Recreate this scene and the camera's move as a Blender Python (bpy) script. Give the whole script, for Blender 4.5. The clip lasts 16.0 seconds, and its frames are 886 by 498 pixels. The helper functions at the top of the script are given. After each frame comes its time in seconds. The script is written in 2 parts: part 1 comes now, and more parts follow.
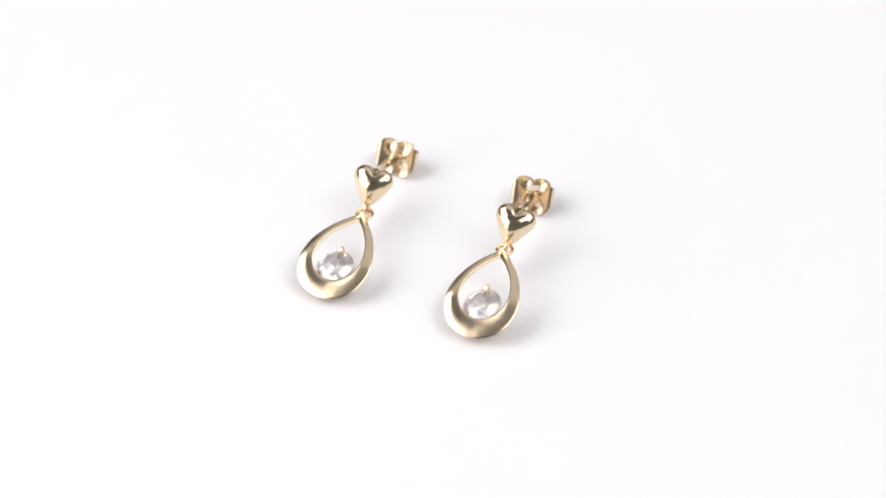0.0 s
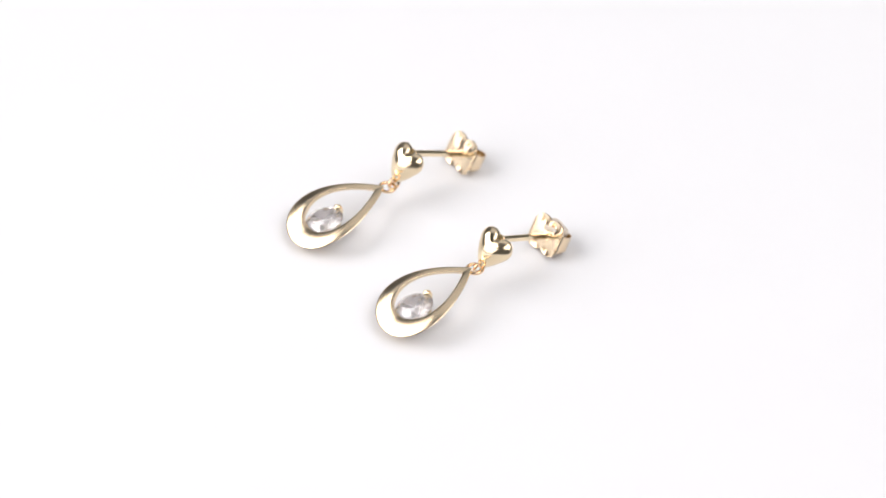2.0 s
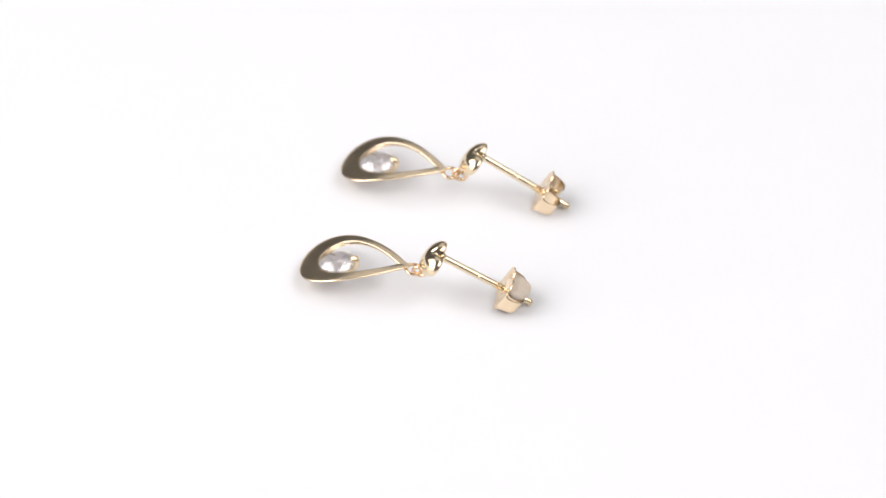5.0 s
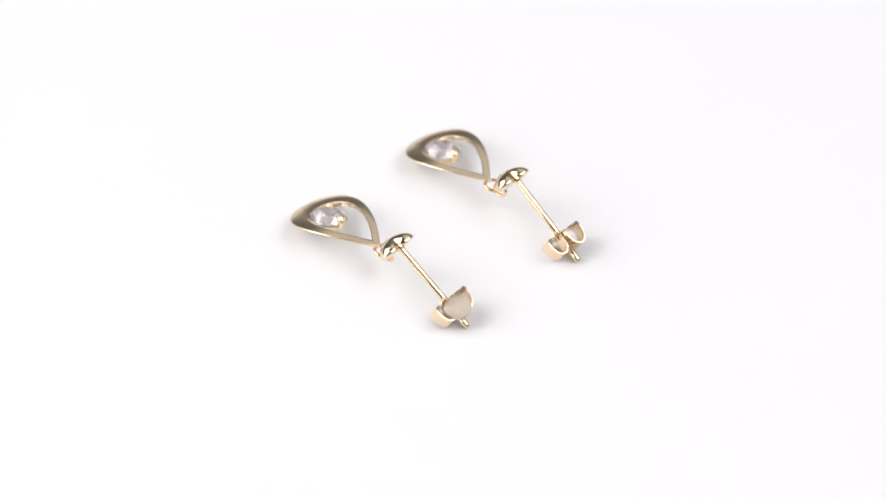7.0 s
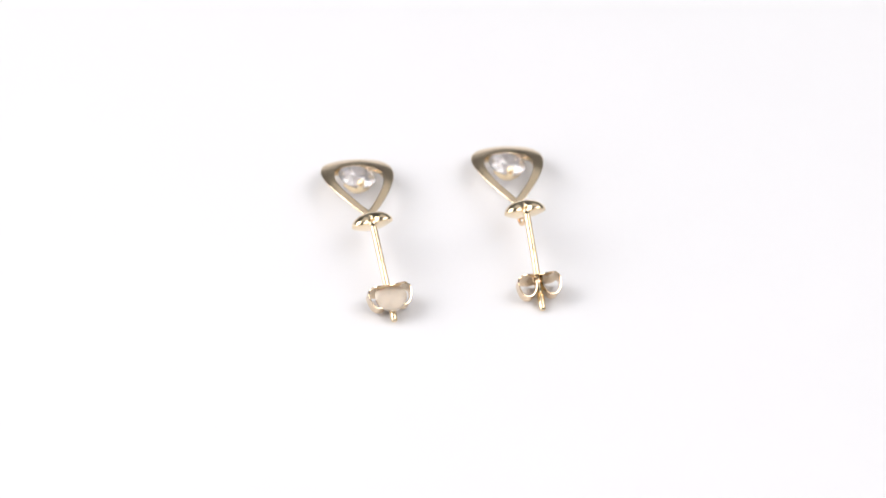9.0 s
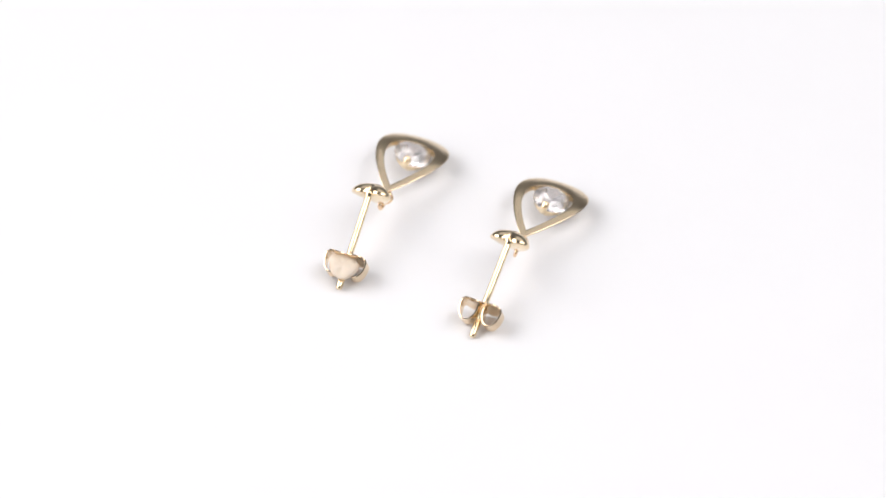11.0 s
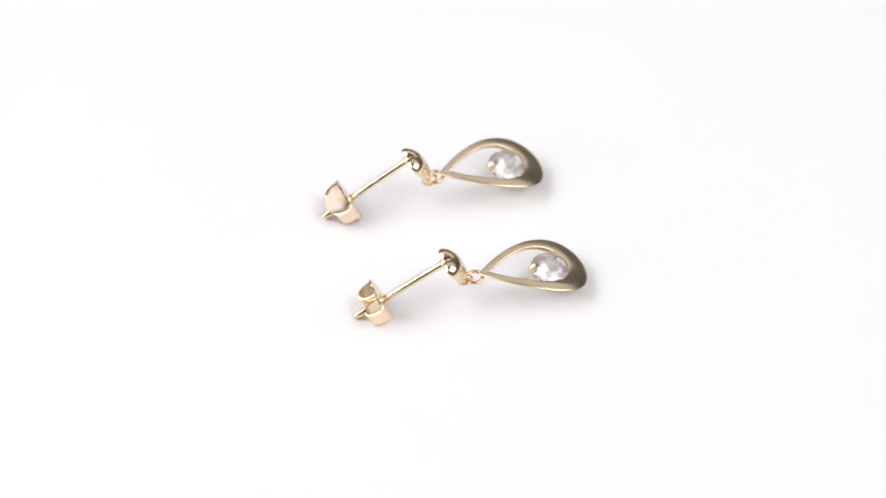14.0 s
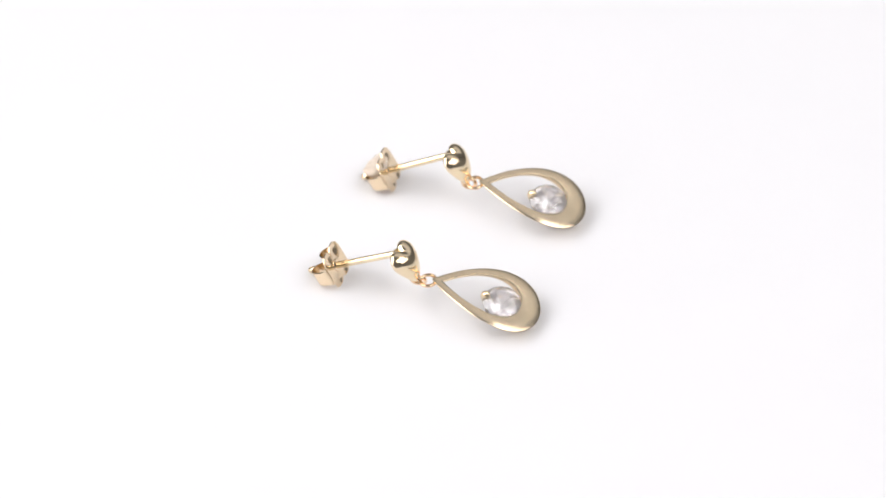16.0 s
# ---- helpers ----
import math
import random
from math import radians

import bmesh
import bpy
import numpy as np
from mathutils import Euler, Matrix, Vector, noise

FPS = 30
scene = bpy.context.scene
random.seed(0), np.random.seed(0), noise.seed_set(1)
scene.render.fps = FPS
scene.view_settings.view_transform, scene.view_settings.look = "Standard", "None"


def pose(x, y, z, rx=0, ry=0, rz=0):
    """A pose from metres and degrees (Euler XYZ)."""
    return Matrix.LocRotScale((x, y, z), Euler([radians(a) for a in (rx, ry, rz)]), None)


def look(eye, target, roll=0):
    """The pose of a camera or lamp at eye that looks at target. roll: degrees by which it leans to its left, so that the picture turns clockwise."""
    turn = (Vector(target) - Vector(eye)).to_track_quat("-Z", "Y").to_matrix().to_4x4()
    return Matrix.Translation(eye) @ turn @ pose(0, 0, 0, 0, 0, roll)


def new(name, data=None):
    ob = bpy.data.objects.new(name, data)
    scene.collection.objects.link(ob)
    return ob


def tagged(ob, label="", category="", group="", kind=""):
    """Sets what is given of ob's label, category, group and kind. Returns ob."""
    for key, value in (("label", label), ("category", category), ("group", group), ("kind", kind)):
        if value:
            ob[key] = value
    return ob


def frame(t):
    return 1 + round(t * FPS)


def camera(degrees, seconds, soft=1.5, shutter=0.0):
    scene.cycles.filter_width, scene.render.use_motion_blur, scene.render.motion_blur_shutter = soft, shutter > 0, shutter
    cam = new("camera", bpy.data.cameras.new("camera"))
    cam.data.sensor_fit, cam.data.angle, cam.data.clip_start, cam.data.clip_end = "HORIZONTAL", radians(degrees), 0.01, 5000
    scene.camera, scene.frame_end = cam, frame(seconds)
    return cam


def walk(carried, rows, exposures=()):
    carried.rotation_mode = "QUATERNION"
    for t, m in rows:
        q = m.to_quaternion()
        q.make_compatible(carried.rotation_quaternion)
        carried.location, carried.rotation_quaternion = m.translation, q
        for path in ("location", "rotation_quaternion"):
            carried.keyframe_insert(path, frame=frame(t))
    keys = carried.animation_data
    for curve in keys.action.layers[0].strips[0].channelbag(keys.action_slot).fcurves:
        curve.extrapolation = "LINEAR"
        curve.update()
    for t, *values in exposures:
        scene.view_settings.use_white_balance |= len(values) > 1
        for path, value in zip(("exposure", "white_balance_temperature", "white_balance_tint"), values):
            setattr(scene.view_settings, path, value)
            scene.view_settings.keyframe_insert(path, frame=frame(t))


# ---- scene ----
cam = camera(14.187, 16.0, soft=1.6)
MM = 0.001
LIFT = 2.62         # the support lies this many millimetres under the turning centre


def mm(x, y, z):
    return Vector((x, y, z)) * MM


EYE = mm(0.0, -263.6, 245.19 + LIFT)
AIM = mm(0.095, -1.695, -1.81 + LIFT)
walk(cam, [(0.0, look(EYE, AIM, 1.13)), (16.0, look(EYE, AIM, 1.13))])
cam.data.dof.use_dof = True
cam.data.dof.focus_distance = 0.356
cam.data.dof.aperture_fstop = 21.0

# ---- light: a photo table between softboxes in a dim studio ----
world = bpy.data.worlds.new("studio_air")
world.use_nodes = True
world.node_tree.nodes["Background"].inputs[0].default_value = (0.9, 0.95, 1.0, 1)
world.node_tree.nodes["Background"].inputs[1].default_value = 0.05
scene.world = world
scene.view_settings.exposure = -0.15


def softbox(name, eye, target, width, height, watts, colour=(1, 1, 1)):
    data = bpy.data.lights.new(name, "AREA")
    data.shape, data.size, data.size_y, data.energy, data.color = "RECTANGLE", width, height, watts, colour
    ob = new(name, data)
    ob.matrix_world = look(eye, target)
    return ob


softbox("softbox_key", (-0.55, 0.05, 0.56), (0, 0, 0), 0.68, 0.58, 5.2, (1.0, 0.984, 0.997))
softbox("softbox_front", (-0.65, -0.30, 0.33), (0, 0, 0), 0.72, 0.62, 3.4, (1.0, 0.984, 0.997))
softbox("softbox_side", (0.52, -0.10, 0.60), (0, 0, 0), 0.70, 0.60, 3.2, (1.0, 0.984, 0.997))
softbox("softbox_top", (0.34, -0.40, 0.84), (0, 0, 0), 0.60, 0.50, 2.2, (1.0, 0.984, 0.997))
softbox("overhead_diffuser", (0.26, 0.58, 0.84), (0, 0.05, 0), 1.2, 0.9, 2.0, (1.0, 0.984, 0.997))


# ---- materials ----
def material(name):
    m = bpy.data.materials.new(name)
    m.use_nodes = True
    nt = m.node_tree
    return m, nt, nt.nodes["Principled BSDF"]


def node(nt, kind, **values):
    n = nt.nodes.new(kind)
    for key, value in values.items():
        n.inputs[key.replace("_", " ")].default_value = value
    return n


def ramp(nt, source, low, high, a, b):
    r = nt.nodes.new("ShaderNodeMapRange")
    r.inputs[1].default_value, r.inputs[2].default_value = low, high
    r.inputs[3].default_value, r.inputs[4].default_value = a, b
    nt.links.new(source, r.inputs[0])
    return r.outputs[0]


def gold(name, colour, rough, spread, bump, scale=900.0, scratch=0.0):
    """Yellow gold: fine polish lines, patches of wear in the gloss."""
    m, nt, b = material(name)
    b.inputs["Metallic"].default_value = 1.0
    tc = nt.nodes.new("ShaderNodeTexCoord")
    fine = node(nt, "ShaderNodeTexNoise", Scale=scale * 4, Detail=4.0, Roughness=0.6)
    wide = node(nt, "ShaderNodeTexNoise", Scale=scale * 0.5, Detail=2.0)
    for n in (fine, wide):
        nt.links.new(tc.outputs["Object"], n.inputs["Vector"])
    nt.links.new(ramp(nt, wide.outputs[0], 0.3, 0.7, rough - spread, rough + spread), b.inputs["Roughness"])
    mix = nt.nodes.new("ShaderNodeMix")
    mix.data_type = "RGBA"
    mix.inputs[6].default_value = (*colour, 1)
    mix.inputs[7].default_value = (colour[0] * 0.95, colour[1] * 0.92, colour[2] * 0.86, 1)
    nt.links.new(wide.outputs[0], mix.inputs[0])
    nt.links.new(mix.outputs[2], b.inputs["Base Color"])
    bp = node(nt, "ShaderNodeBump", Strength=bump, Distance=0.00002)
    nt.links.new(fine.outputs[0], bp.inputs["Height"])
    last = bp
    for turn in (0.5, 1.9, 2.7) if scratch else ():
        hair = nt.nodes.new("ShaderNodeMapping")
        hair.inputs["Rotation"].default_value = (0, 0, turn)
        hair.inputs["Scale"].default_value = (250, 9000, 900)
        nt.links.new(tc.outputs["Object"], hair.inputs[0])
        lines = node(nt, "ShaderNodeTexNoise", Scale=1.0, Detail=1.0)
        nt.links.new(hair.outputs[0], lines.inputs["Vector"])
        cut = node(nt, "ShaderNodeBump", Strength=scratch, Distance=0.00002)
        nt.links.new(ramp(nt, lines.outputs[0], 0.66, 0.74, 1.0, 0.0), cut.inputs["Height"])
        nt.links.new(last.outputs[0], cut.inputs["Normal"])
        last = cut
    nt.links.new(last.outputs[0], b.inputs["Normal"])
    return m


GOLD_SATIN = gold("satin_gold", (0.90, 0.75, 0.54), 0.21, 0.05, 0.22, 700, 0.10)
GOLD_BRIGHT = gold("polished_gold", (0.91, 0.77, 0.55), 0.15, 0.03, 0.08)
GOLD_WIRE = gold("drawn_gold_wire", (0.92, 0.78, 0.55), 0.17, 0.05, 0.15)
GOLD_RING = gold("reddish_gold_ring", (0.92, 0.69, 0.46), 0.14, 0.03, 0.1)
GOLD_SHEET = gold("stamped_gold_sheet", (0.92, 0.755, 0.55), 0.17, 0.04, 0.3)

GEM, nt, b = material("whitened_zirconia")
b.inputs["Base Color"].default_value = (1.0, 0.965, 0.975, 1)
b.inputs["Roughness"].default_value = 0.0
b.inputs["IOR"].default_value = 2.02
# not fully clear: the opaque white share imitates the stone's overexposed brightness
b.inputs["Transmission Weight"].default_value = 0.83

SILICONE, nt, b = material("milky_silicone")
b.inputs["Base Color"].default_value = (0.74, 0.635, 0.52, 1)
b.inputs["Roughness"].default_value = 0.45
b.inputs["Subsurface Weight"].default_value = 0.5
b.inputs["Subsurface Radius"].default_value = (0.0008, 0.0007, 0.0006)
n1 = node(nt, "ShaderNodeTexNoise", Scale=900.0, Detail=3.0)
tc = nt.nodes.new("ShaderNodeTexCoord")
nt.links.new(tc.outputs["Object"], n1.inputs["Vector"])
nt.links.new(ramp(nt, n1.outputs[0], 0.3, 0.7, 0.35, 0.6), b.inputs["Roughness"])

WHITE, nt, b = material("white_photo_board")
tc = nt.nodes.new("ShaderNodeTexCoord")
n1 = node(nt, "ShaderNodeTexNoise", Scale=60.0, Detail=4.0)
n2 = node(nt, "ShaderNodeTexNoise", Scale=4000.0, Detail=3.0)
for n in (n1, n2):
    nt.links.new(tc.outputs["Object"], n.inputs["Vector"])
mix = nt.nodes.new("ShaderNodeMix")
mix.data_type = "RGBA"
mix.inputs[6].default_value, mix.inputs[7].default_value = (0.84, 0.835, 0.846, 1), (0.82, 0.815, 0.828, 1)
nt.links.new(n1.outputs[0], mix.inputs[0])
nt.links.new(mix.outputs[2], b.inputs["Base Color"])
nt.links.new(ramp(nt, n1.outputs[0], 0.3, 0.7, 0.30, 0.38), b.inputs["Roughness"])
b.inputs["Specular IOR Level"].default_value = 0.35
bp = node(nt, "ShaderNodeBump", Strength=0.05, Distance=0.00002)
nt.links.new(n2.outputs[0], bp.inputs["Height"])
nt.links.new(bp.outputs[0], b.inputs["Normal"])

PLASTER, nt, b = material("dim_studio_plaster")
n1 = node(nt, "ShaderNodeTexNoise", Scale=3.0, Detail=5.0)
mix = nt.nodes.new("ShaderNodeMix")
mix.data_type = "RGBA"
mix.inputs[6].default_value, mix.inputs[7].default_value = (0.46, 0.455, 0.46, 1), (0.52, 0.515, 0.52, 1)
nt.links.new(n1.outputs[0], mix.inputs[0])
nt.links.new(mix.outputs[2], b.inputs["Base Color"])
b.inputs["Roughness"].default_value = 0.9


# ---- mesh helpers ----
def finish(bm, sharp=40.0):
    bmesh.ops.remove_doubles(bm, verts=bm.verts, dist=2e-6)
    bmesh.ops.recalc_face_normals(bm, faces=bm.faces)
    for f in bm.faces:
        f.smooth = True
    for e in bm.edges:
        if len(e.link_faces) == 2 and e.calc_face_angle(0) > radians(sharp):
            e.smooth = False
    return bm


def part(name, bm, mat, parent, label=""):
    me = bpy.data.meshes.new(name)
    bm.to_mesh(me)
    bm.free()
    me.materials.append(mat)
    ob = new(name, me)
    ob.parent = parent
    return tagged(ob, label)


def loft(bm, rings, around=True, along=False, caps=False):
    """Skin between rings of points; around closes each ring, along joins the last ring to the first."""
    vs = [[bm.verts.new(p) for p in ring] for ring in rings]
    n, k = len(vs), len(vs[0])
    for i in range(n if along else n - 1):
        for j in range(k if around else k - 1):
            a, b2 = vs[i], vs[(i + 1) % n]
            bm.faces.new((a[j], a[(j + 1) % k], b2[(j + 1) % k], b2[j]))
    if caps:
        bm.faces.new(vs[0])
        bm.faces.new(list(reversed(vs[-1])))
    return bm


def turned(profile, m, segments=24):
    """A turned piece: rows of (radius, height) round the local z of the pose m."""
    bm = bmesh.new()
    rings = []
    for r, z in profile:
        rings.append([m @ Vector((r * math.cos(2 * math.pi * i / segments), r * math.sin(2 * math.pi * i / segments), z))
                      for i in range(segments)])
    loft(bm, rings, caps=True)
    return finish(bm, 35)


def tube(points, radius, closed=False, segments=12):
    """A round wire along points; radius is one number or one for each point."""
    bm = bmesh.new()
    n = len(points)
    rings, side = [], None
    for i, p in enumerate(points):
        before = points[(i - 1) % n] if closed or i else p
        after = points[(i + 1) % n] if closed or i < n - 1 else p
        way = (after - before).normalized()
        if side is None:
            side = way.orthogonal().normalized()
        side = (side - way * side.dot(way)).normalized()
        up = way.cross(side)
        r = radius if isinstance(radius, float) else radius[i]
        rings.append([p + (side * math.cos(2 * math.pi * j / segments) + up * math.sin(2 * math.pi * j / segments)) * r
                      for j in range(segments)])
    loft(bm, rings, along=closed, caps=not closed)
    return finish(bm, 50)


def basis(x, y, z, origin):
    """A pose from three axes and an origin."""
    return Matrix(((x[0], y[0], z[0], origin[0]), (x[1], y[1], z[1], origin[1]), (x[2], y[2], z[2], origin[2]), (0, 0, 0, 1)))


# ---- setting ----
def slab(name, x0, y0, z0, x1, y1, z1, mat):
    bm = bmesh.new()
    bmesh.ops.create_cube(bm, size=1.0)
    for v in bm.verts:
        v.co = ((x0 + x1) / 2 + v.co.x * (x1 - x0), (y0 + y1) / 2 + v.co.y * (y1 - y0), (z0 + z1) / 2 + v.co.z * (z1 - z0))
    me = bpy.data.meshes.new(name)
    bm.to_mesh(me)
    bm.free()
    me.materials.append(mat)
    return new(name, me)


tagged(slab("ground", -0.8, -0.8, -0.03, 0.8, 0.8, 0.0, WHITE), "seamless glossy white photo board under the jewellery", "photo board", kind="structure")
tagged(slab("floor", -1.6, -1.6, -0.09, 1.6, 1.6, -0.03, PLASTER), "dim grey studio floor round the photo board", "floor", kind="structure")
tagged(slab("wall_north", -1.7, 1.6, -0.09, 1.7, 1.7, 2.0, PLASTER), "dim grey plaster studio wall behind the board", "wall", kind="structure")
tagged(slab("wall_south", -1.7, -1.7, -0.09, 1.7, -1.6, 2.0, PLASTER), "dim grey plaster studio wall behind the camera", "wall", kind="structure")
tagged(slab("wall_east", 1.6, -1.6, -0.09, 1.7, 1.6, 2.0, PLASTER), "dim grey plaster studio side wall", "wall", kind="structure")
tagged(slab("wall_west", -1.7, -1.6, -0.09, -1.6, 1.6, 2.0, PLASTER), "dim grey plaster studio side wall", "wall", kind="structure")
tagged(slab("ceiling", -1.7, -1.7, 2.0, 1.7, 1.7, 2.1, PLASTER), "dim grey plaster studio ceiling", "ceiling", kind="structure")


# ---- the earring, in millimetres from the turning centre ----
def teardrop(length, width, power, start=0.0, n=144):
    rows = []
    peak = max(math.sin(u) * math.sin(u / 2) ** power for u in np.linspace(0, math.pi, 400))
    for i in range(n):
        u = 2 * math.pi * i / n
        rows.append((start + length * (1 - math.cos(u)) / 2, width / 2 * math.sin(u) * abs(math.sin(u / 2)) ** power / peak))
    return rows


LONG, WIDE, ARCH = 11.36, 7.42, 0.92


def arch(s):
    x = min(max(s / LONG, 0), 1)
    return ARCH * 4 * x * (1 - x)


def pendant_mesh(m):
    """The open drop: a slim band that widens to its foot, where its face rolls over and down outwards."""
    outer = teardrop(LONG, WIDE, 0.916)
    inner = teardrop(LONG - 2.05 - 1.15, WIDE - 2.42, 0.90, 1.15)
    rings = []
    for (s0, h0), (s1, h1) in zip(outer, inner):
        x = s0 / LONG
        foot = x ** 3
        n0 = arch(s0) - 0.13 * foot
        n1 = arch(s0) + 0.78 * (arch(s1) - arch(s0)) + 0.10 * abs(h0) / (WIDE / 2)
        thick, edge, roll = 0.34 + 0.10 * x + 0.42 * foot, 0.24 - 0.08 * foot, 0.03 + 0.095 * foot
        ring = []
        for v in (0.0, 0.02, 0.06, 0.12, 0.2, 0.28, 0.36, 0.5, 0.64, 0.8, 0.93, 0.98, 1.0):
            drop = 0.03 * (max(0, 1 - v / 0.06) ** 2 + max(0, 1 - (1 - v) / 0.06) ** 2)
            ring.append((s0 + (s1 - s0) * v, h0 + (h1 - h0) * v, n0 + (n1 - n0) * v + roll * 4 * v * (1 - v) - drop))

        def under(v, n):
            return (s0 + (s1 - s0) * v, h0 + (h1 - h0) * v, n)
        ring.append(under(1.0, n1 - thick + 0.08))
        ring.append(under(0.94, n1 - thick))
        ring.append(under(0.62, (n0 + n1) / 2 - thick - 0.45 * foot))
        ring.append(under(0.34, n0 * 0.7 + n1 * 0.3 - edge - 0.18 - 0.30 * foot))
        ring.append(under(0.12 + 0.06 * foot, n0 - edge))
        ring.append(under(0.03, n0 - edge * 0.5))
        rings.append([m @ mm(*p) for p in ring])
    bm = bmesh.new()
    loft(bm, rings, along=True)
    return finish(bm, 38)


def gem_mesh(m, radius):
    """A round brilliant: table, crown, girdle, pavilion."""
    bm = bmesh.new()
    rows = [(0.56, 0.33, 8, 0.5), (0.78, 0.215, 8, 0.0), (1.0, 0.03, 16, 0.0), (1.0, -0.03, 16, 0.0), (0.24, -0.70, 8, 0.5), (0.03, -0.87, 8, 0.0)]
    for r, z, count, turn in rows:
        for i in range(count):
            a = 2 * math.pi * (i + turn) / count
            bm.verts.new(m @ (Vector((r * math.cos(a), r * math.sin(a), z)) * radius * MM))
    bmesh.ops.convex_hull(bm, input=bm.verts)
    bmesh.ops.recalc_face_normals(bm, faces=bm.faces)
    for f in bm.faces:
        f.smooth = False
    return bm


def heart_mesh(m, width, height):
    """A puffed heart, fuller to the front, with the groove that runs down from its notch."""
    reach, lobe = 0.235 * width, 0.265 * width
    tip = -0.79 * width
    turn = math.acos(lobe / math.hypot(reach, tip))
    end = math.atan2(tip, -reach) + turn
    begin = math.pi - math.acos(reach / lobe)
    half = []
    for i in range(34):
        a = begin + (end - begin) * i / 33
        half.append((reach + lobe * math.cos(a), lobe * math.sin(a)))
    x0, y0 = half[-1]
    for i in range(1, 15):
        v = i / 15
        swell = 0.035 * width * 4 * v * (1 - v)
        half.append((x0 * (1 - v) + swell * 0.8, y0 + (tip - y0) * v - swell * 0.4))
    outline = [(x, y + 0.4) for x, y in half + [(0.0, tip)] + [(-x, y) for x, y in reversed(half[1:])]]
    front, back = 1.36, 0.30
    centre = -0.1 * height
    size = 121
    gx, gy = np.meshgrid(np.linspace(-0.55, 0.55, size) * width, np.linspace(-0.75, 0.5, size) * height)

    def swelling(edge):
        """How far a soft skin held at this outline puffs up, from 0 to 1."""
        inside = np.zeros(gx.shape, bool)
        for (xa, ya), (xb, yb) in zip(edge, edge[1:] + edge[:1]):
            crosses = (ya > gy) != (yb > gy)
            inside ^= crosses & (gx < (xb - xa) * (gy - ya) / ((yb - ya) or 1e-9) + xa)
        skin = inside * 1.0
        for _ in range(1800):
            skin[1:-1, 1:-1] = (skin[:-2, 1:-1] + skin[2:, 1:-1] + skin[1:-1, :-2] + skin[1:-1, 2:]) / 4 + 0.001
            skin *= inside
        return skin / skin.max()

    # the notch only dents the dome near its top
    bridge = [(x, max(y, lobe + 0.4) if abs(x) < reach and y > 0.4 else y) for x, y in outline]
    swell = swelling(outline) ** 0.34 * swelling(bridge) ** 0.22

    def puff(x, y):
        u, v = (x / width + 0.55) / 1.1 * (size - 1), (y / height + 0.75) / 1.25 * (size - 1)
        i, j = int(u), int(v)
        f, g = u - i, v - j
        low = swell[j, i] * (1 - f) + swell[j, i + 1] * f
        return max(0, low * (1 - g) + (swell[j + 1, i] * (1 - f) + swell[j + 1, i + 1] * f) * g)

    rings = []
    steps = [0.02, 0.08, 0.16, 0.24, 0.32, 0.4, 0.48, 0.56, 0.64, 0.71, 0.78, 0.84, 0.89, 0.93, 0.96, 0.985]
    for sign, deep, rows in ((1, front, steps), (0, 0, [1.0]), (-1, back, steps[::-1])):
        for r in rows:
            ring = []
            for x, y in outline:
                px, py = x * r, centre + (y - centre) * r
                ring.append(m @ mm(px, py, sign * deep * puff(px, py)))
            rings.append(ring)
    bm = bmesh.new()
    loft(bm, rings, caps=True)
    return finish(bm, 60)


def clutch_mesh(m):
    """A butterfly back: one stamped strip, its scalloped plate in front and its two ends curled inwards behind."""
    path = []
    for i in range(25):
        x = i / 24
        path.append((1.78 * x, 0.10 * (1 - x) ** 2, x * 0.35))
    for i in range(1, 9):
        a = math.radians(-90 + 90 * i / 8)
        path.append((1.78 + 0.36 * math.cos(a), 0.36 + 0.36 * math.sin(a), 0.35 + 0.12 * i / 8))
    for i in range(1, 29):
        a = math.radians(186 * i / 28)
        c, d = math.cos(a), math.sin(a)
        path.append((1.22 + math.copysign(0.92 * abs(c) ** 0.92, c), 0.36 + math.copysign(1.62 * abs(d) ** 0.92, d), 0.47 + 0.53 * i / 28))
    full = [(-w, p, q) for w, p, q in reversed(path[1:])] + path
    thick = 0.125
    rings = []
    count = len(full)
    for i, (w, p, q) in enumerate(full):
        w0, p0, _ = full[max(i - 1, 0)]
        w1, p1, _ = full[min(i + 1, count - 1)]
        way = Vector((w1 - w0, p1 - p0)).normalized()
        nw, np_ = -way.y * thick / 2, way.x * thick / 2
        if q <= 0.35:
            half = 1.35 + 0.60 * math.sqrt(max(0.03, 0.85 - (abs(w) - 0.88) ** 2))
        else:
            half = 0.82 + 0.33 * max(0, 1 - (q - 0.35) / 0.16) ** 1.5 - 0.1 * (q - 0.35)
        ring = []
        levels = (-1, -0.94, -0.82, -0.68, -0.5, -0.25, 0, 0.25, 0.5, 0.68, 0.82, 0.94, 1)
        flat = max(0, 1 - max(0, q - 0.30) / 0.1)

        def dish(k):
            petal = math.exp(-(((abs(w) - 0.80) / 0.42) ** 2 + ((abs(k) * half - 1.3) / 0.42) ** 2))
            waist = math.exp(-((w / 0.3) ** 2)) * 0.5
            bent = 0.08 * max(0, abs(k) - 0.52) ** 1.3
            return flat * (0.17 * petal - 0.10 * waist + bent)
        for k in levels:
            ring.append((w + nw, k * half, p + np_ + dish(k)))
        for k in reversed(levels):
            ring.append((w - nw, k * half * 0.985, p - np_ + dish(k)))
        rings.append([m @ mm(*v) for v in ring])
    bm = bmesh.new()
    loft(bm, rings, caps=True)
    return finish(bm, 45)


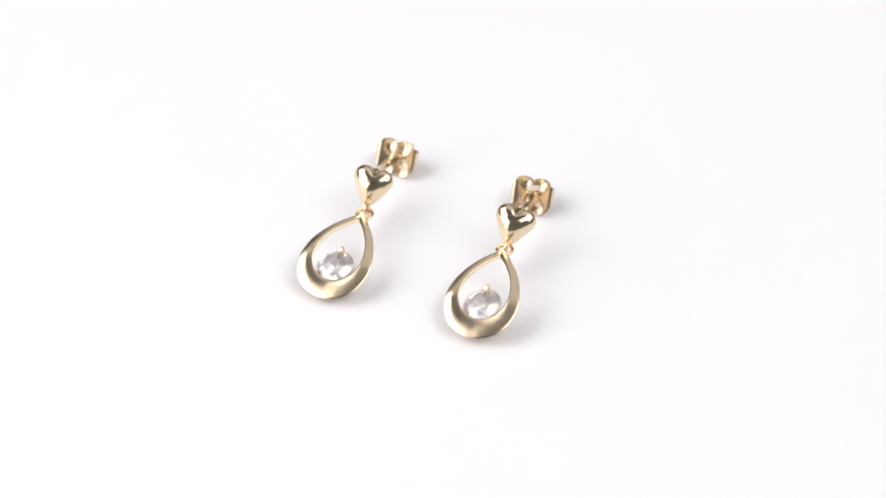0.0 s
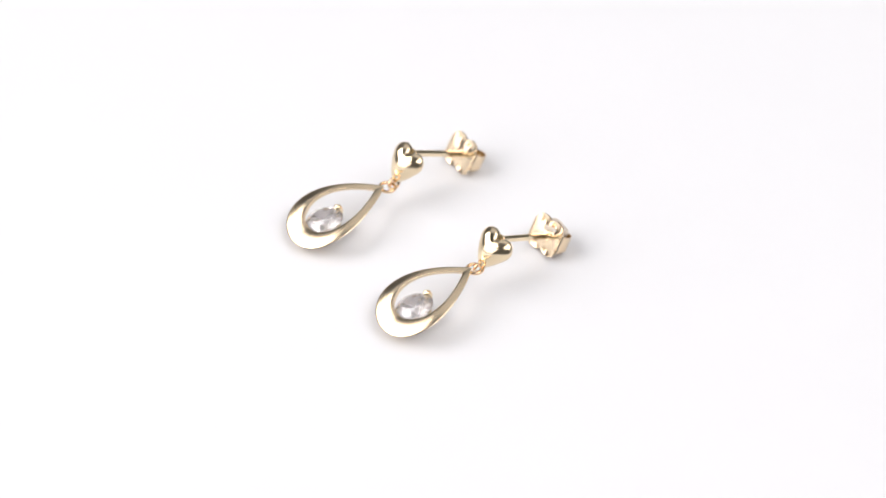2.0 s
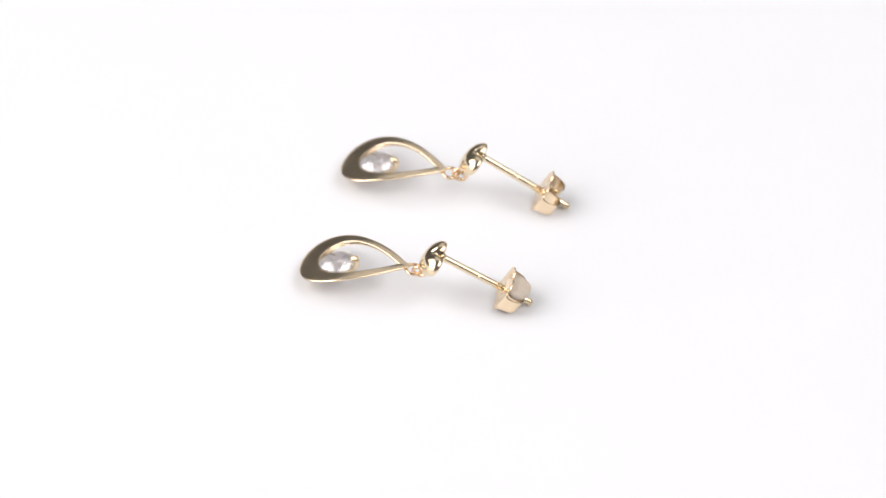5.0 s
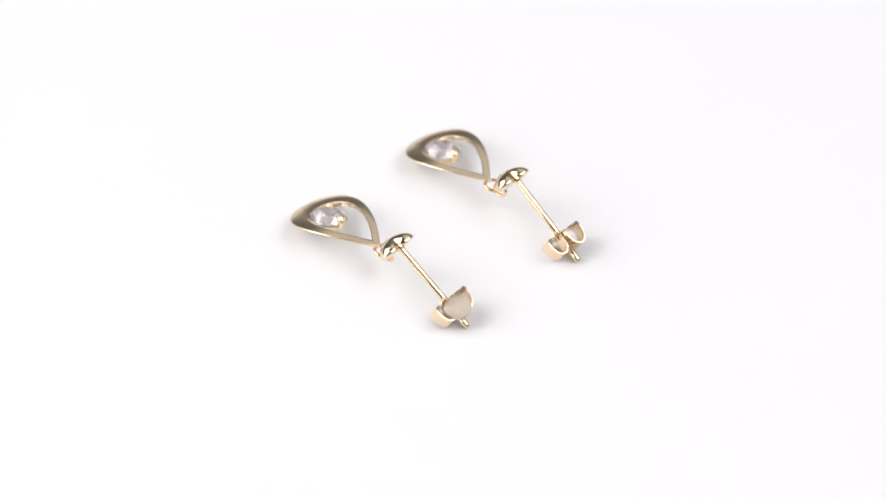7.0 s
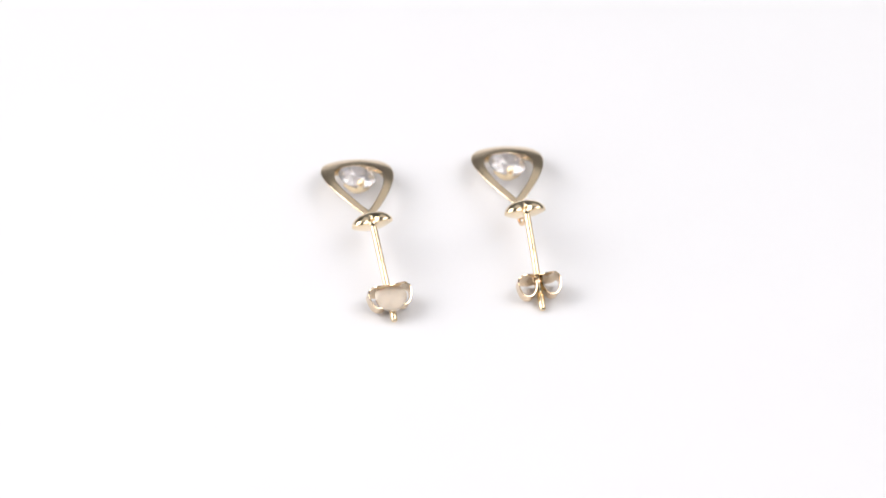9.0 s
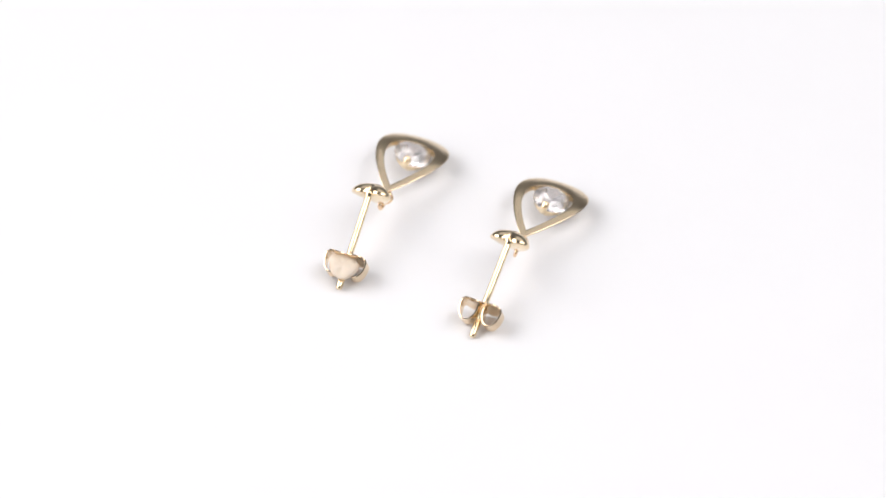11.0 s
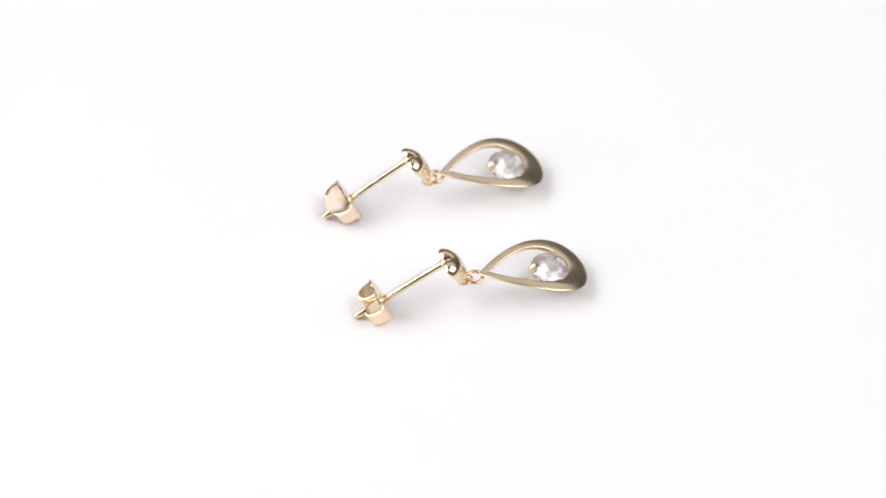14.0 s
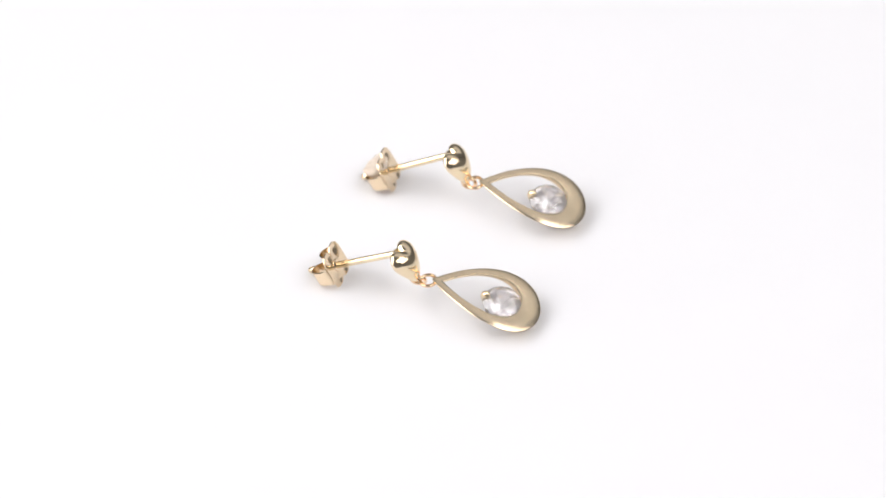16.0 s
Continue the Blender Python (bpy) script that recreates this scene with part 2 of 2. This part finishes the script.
def pad_mesh(m):
    """A soft, uneven pad pressed between the curls of a butterfly back."""
    bm = bmesh.new()
    rings = []
    for r, z in ((0.3, -0.52), (0.8, -0.5), (0.97, -0.36), (1.0, -0.1), (0.97, 0.14), (0.85, 0.27), (0.55, 0.34), (0.2, 0.33)):
        ring = []
        for i in range(28):
            a = 2 * math.pi * i / 28
            swell = 1 + 0.07 * math.cos(2 * a + 0.6) + 0.05 * math.sin(3 * a) + 0.03 * math.sin(5 * a + 1)
            ring.append(m @ mm(1.5 * r * swell * math.cos(a), z + 0.13 * r * math.sin(2 * a + 3 * r) + 0.04 * math.sin(5 * a), -1.38 * r * swell * math.sin(a)))
        rings.append(ring)
    loft(bm, rings, caps=True)
    return finish(bm, 60)


def cup_mesh(m):
    """The half cup that cradles the stone on its prong's side."""
    bm = bmesh.new()
    rings = []
    for i in range(25):
        a = math.pi + radians(-60 + 120 * i / 24)
        ease = 1 - 0.35 * abs(i / 12 - 1) ** 2
        section = ((1.56, -0.30), (1.70, -0.32), (1.62, -0.75), (1.30, -0.35 - 0.85 * ease), (1.16, -0.33 - 0.80 * ease), (1.40, -0.66))
        rings.append([m @ mm(r * math.cos(a), r * math.sin(a), z) for r, z in section])
    loft(bm, rings, caps=True)
    return finish(bm, 50)


def ring_points(centre, x, y, radius, n=36):
    return [centre + (x * math.cos(2 * math.pi * i / n) + y * math.sin(2 * math.pi * i / n)) * radius for i in range(n)]


def earring(apex, along, facing, joint, tip, tilt, roll, label, insert):
    base = Vector(((apex[0] + joint[0]) / 2, (apex[1] + joint[1]) / 2, 0)) * MM
    lift = mm(0, 0, LIFT)
    thing = new("drop_earring")
    thing.location = base
    a = Vector(along).normalized()
    n = Vector(facing)
    n = (n - a * n.dot(a)).normalized()
    w = n.cross(a)
    start = mm(*apex) + lift - base
    drop = basis(a, w, n, start - a * 0.2 * MM)
    part("pendant_frame", pendant_mesh(drop), GOLD_SATIN, thing, "satin yellow gold teardrop frame")

    # the stone leans a little to one side of the frame
    gem_at = drop @ mm(7.42, 0.0, 0.24)
    gn = (n - w * 0.16).normalized()
    ga = (a - gn * a.dot(gn)).normalized()
    seat = basis(ga, gn.cross(ga), gn, gem_at)
    part("gemstone", gem_mesh(seat, 1.95), GEM, thing, "clear round brilliant-cut stone")
    part("setting", cup_mesh(seat), GOLD_WIRE, thing, "small gold cup under the stone")
    claw = [(-0.95, 0, -0.95), (-1.45, 0, -0.75), (-1.86, 0, -0.35), (-1.95, 0, 0.05), (-1.84, 0, 0.34), (-1.60, 0, 0.50), (-1.40, 0, 0.52)]
    part("prong", tube([seat @ mm(*c) for c in claw], [0.24 * MM, 0.27 * MM, 0.29 * MM, 0.33 * MM, 0.42 * MM, 0.38 * MM, 0.18 * MM]), GOLD_WIRE, thing)
    for side in (-1, 1):
        stay = [(0.5, side * 0.98, -0.85), (1.1, side * 1.15, -0.55), (1.55, side * 1.2, -0.15)]
        part("setting_arm", tube([seat @ mm(*c) for c in stay], 0.17 * MM), GOLD_WIRE, thing)

    # stud
    j, e = mm(*joint) + lift - base, mm(*tip) + lift - base
    d = (e - j).normalized()
    down = start - j
    down = (down - d * down.dot(d)).normalized()
    hn = -d
    hx = (-down).cross(hn)
    lean = Matrix.Rotation(radians(tilt), 3, hn)
    nod = Matrix.Rotation(radians(-6), 3, hx)
    heart = basis(nod @ lean @ hx, nod @ lean @ -down, nod @ hn, j + hn * 0.2 * MM + hx * 0.02 * MM + down * 0.92 * MM)
    part("heart", heart_mesh(heart, 4.18, 3.9), GOLD_BRIGHT, thing, "polished puffed gold heart")
    reach = (e - j).length / MM
    stick = basis(d.orthogonal().normalized(), d.cross(d.orthogonal().normalized()), d, j)
    rp = 0.345
    prof = [(rp + 0.16, -0.15), (rp + 0.14, 0.12), (rp, 0.3), (rp, 4.0), (rp - 0.05, 4.06), (rp - 0.05, 4.16), (rp, 4.22), (rp, reach - 1.9), (rp - 0.07, reach - 1.8), (rp - 0.07, reach - 1.55), (rp, reach - 1.45),
            (rp, reach - 0.12), (rp - 0.03, reach + 0.05), (rp - 0.1, reach + 0.16), (0.08, reach + 0.22)]
    part("post", turned([(r * MM, z * MM) for r, z in prof], stick), GOLD_WIRE, thing, "straight gold ear post")

    # links
    r_at = start - a * 0.52 * MM - n * 0.42 * MM
    rn = (n + d * 0.25).normalized()
    rx = (a - rn * a.dot(rn)).normalized()
    part("jump_ring", tube(ring_points(r_at, rx, rn.cross(rx), 0.78 * MM), 0.18 * MM, True), GOLD_RING, thing, "small reddish gold jump ring")
    foot = heart @ mm(0, -0.60 * 3.9, -0.35)
    bx = (r_at - foot).normalized()
    by = (hn - bx * hn.dot(bx)).normalized()
    part("bail", tube(ring_points(foot + bx * 0.60 * MM - hn.cross(hx) * 0.12 * MM, bx * 1.15, by, 0.60 * MM), 0.18 * MM, True), GOLD_RING, thing, "small gold loop under the heart")

    # butterfly back
    wing = Vector((0, 0, 1)).cross(d).normalized()
    wing = (Matrix.Rotation(radians(roll), 3, d) @ wing).normalized()
    up = d.cross(wing)
    at = j + d * (reach - 3.15) * MM
    hold = basis(wing, up, d, at)
    back = part("butterfly_back", clutch_mesh(hold @ pose(0, 0.13 * MM, 0)), GOLD_SHEET, thing, "stamped gold butterfly back")
    collar = [(0.36, -0.12), (0.62, -0.1), (0.66, 0.0), (0.5, 0.12), (0.46, 0.5), (0.36, 0.5)]
    part("collar", turned([(r * MM, z * MM) for r, z in collar], hold), GOLD_SHEET, back)
    if insert:
        part("insert", pad_mesh(hold @ pose(0, 1.02 * MM, 1.15 * MM)), SILICONE, back, "milky tan silicone pad")
    tagged(thing, label, "earring", "pair of earrings")
    return thing, base


PAIR = [
    earring((-8.185, -0.40, 0.10), (-0.1795, -0.9691, -0.148), (-0.057, -0.1586, 0.9847), (-7.718, 3.411, 2.60), (-6.462, 12.356, -2.282), -5.0, 0.0,
            "gold teardrop earring with heart stud, clear stone, open butterfly back", False),
    earring((6.72, -2.89, 0.31), (-0.103, -0.978, -0.153), (-0.083, -0.1841, 0.977), (7.572, 0.551, 2.64), (8.128, 9.507, -2.21), 0.0, 0.0,
            "gold teardrop earring with heart stud, clear stone, silicone-filled back", True),
]


def motions():
    """The pair turns clockwise on its board at an even pace."""
    for thing, base in PAIR:
        rows = []
        for k in range(33):
            t = k * 0.5
            turn = pose(0, 0, 0, 0, 0, -10.3 - 16.74 * t)
            rows.append((t, turn @ Matrix.Translation(base)))
        walk(thing, rows)


motions()
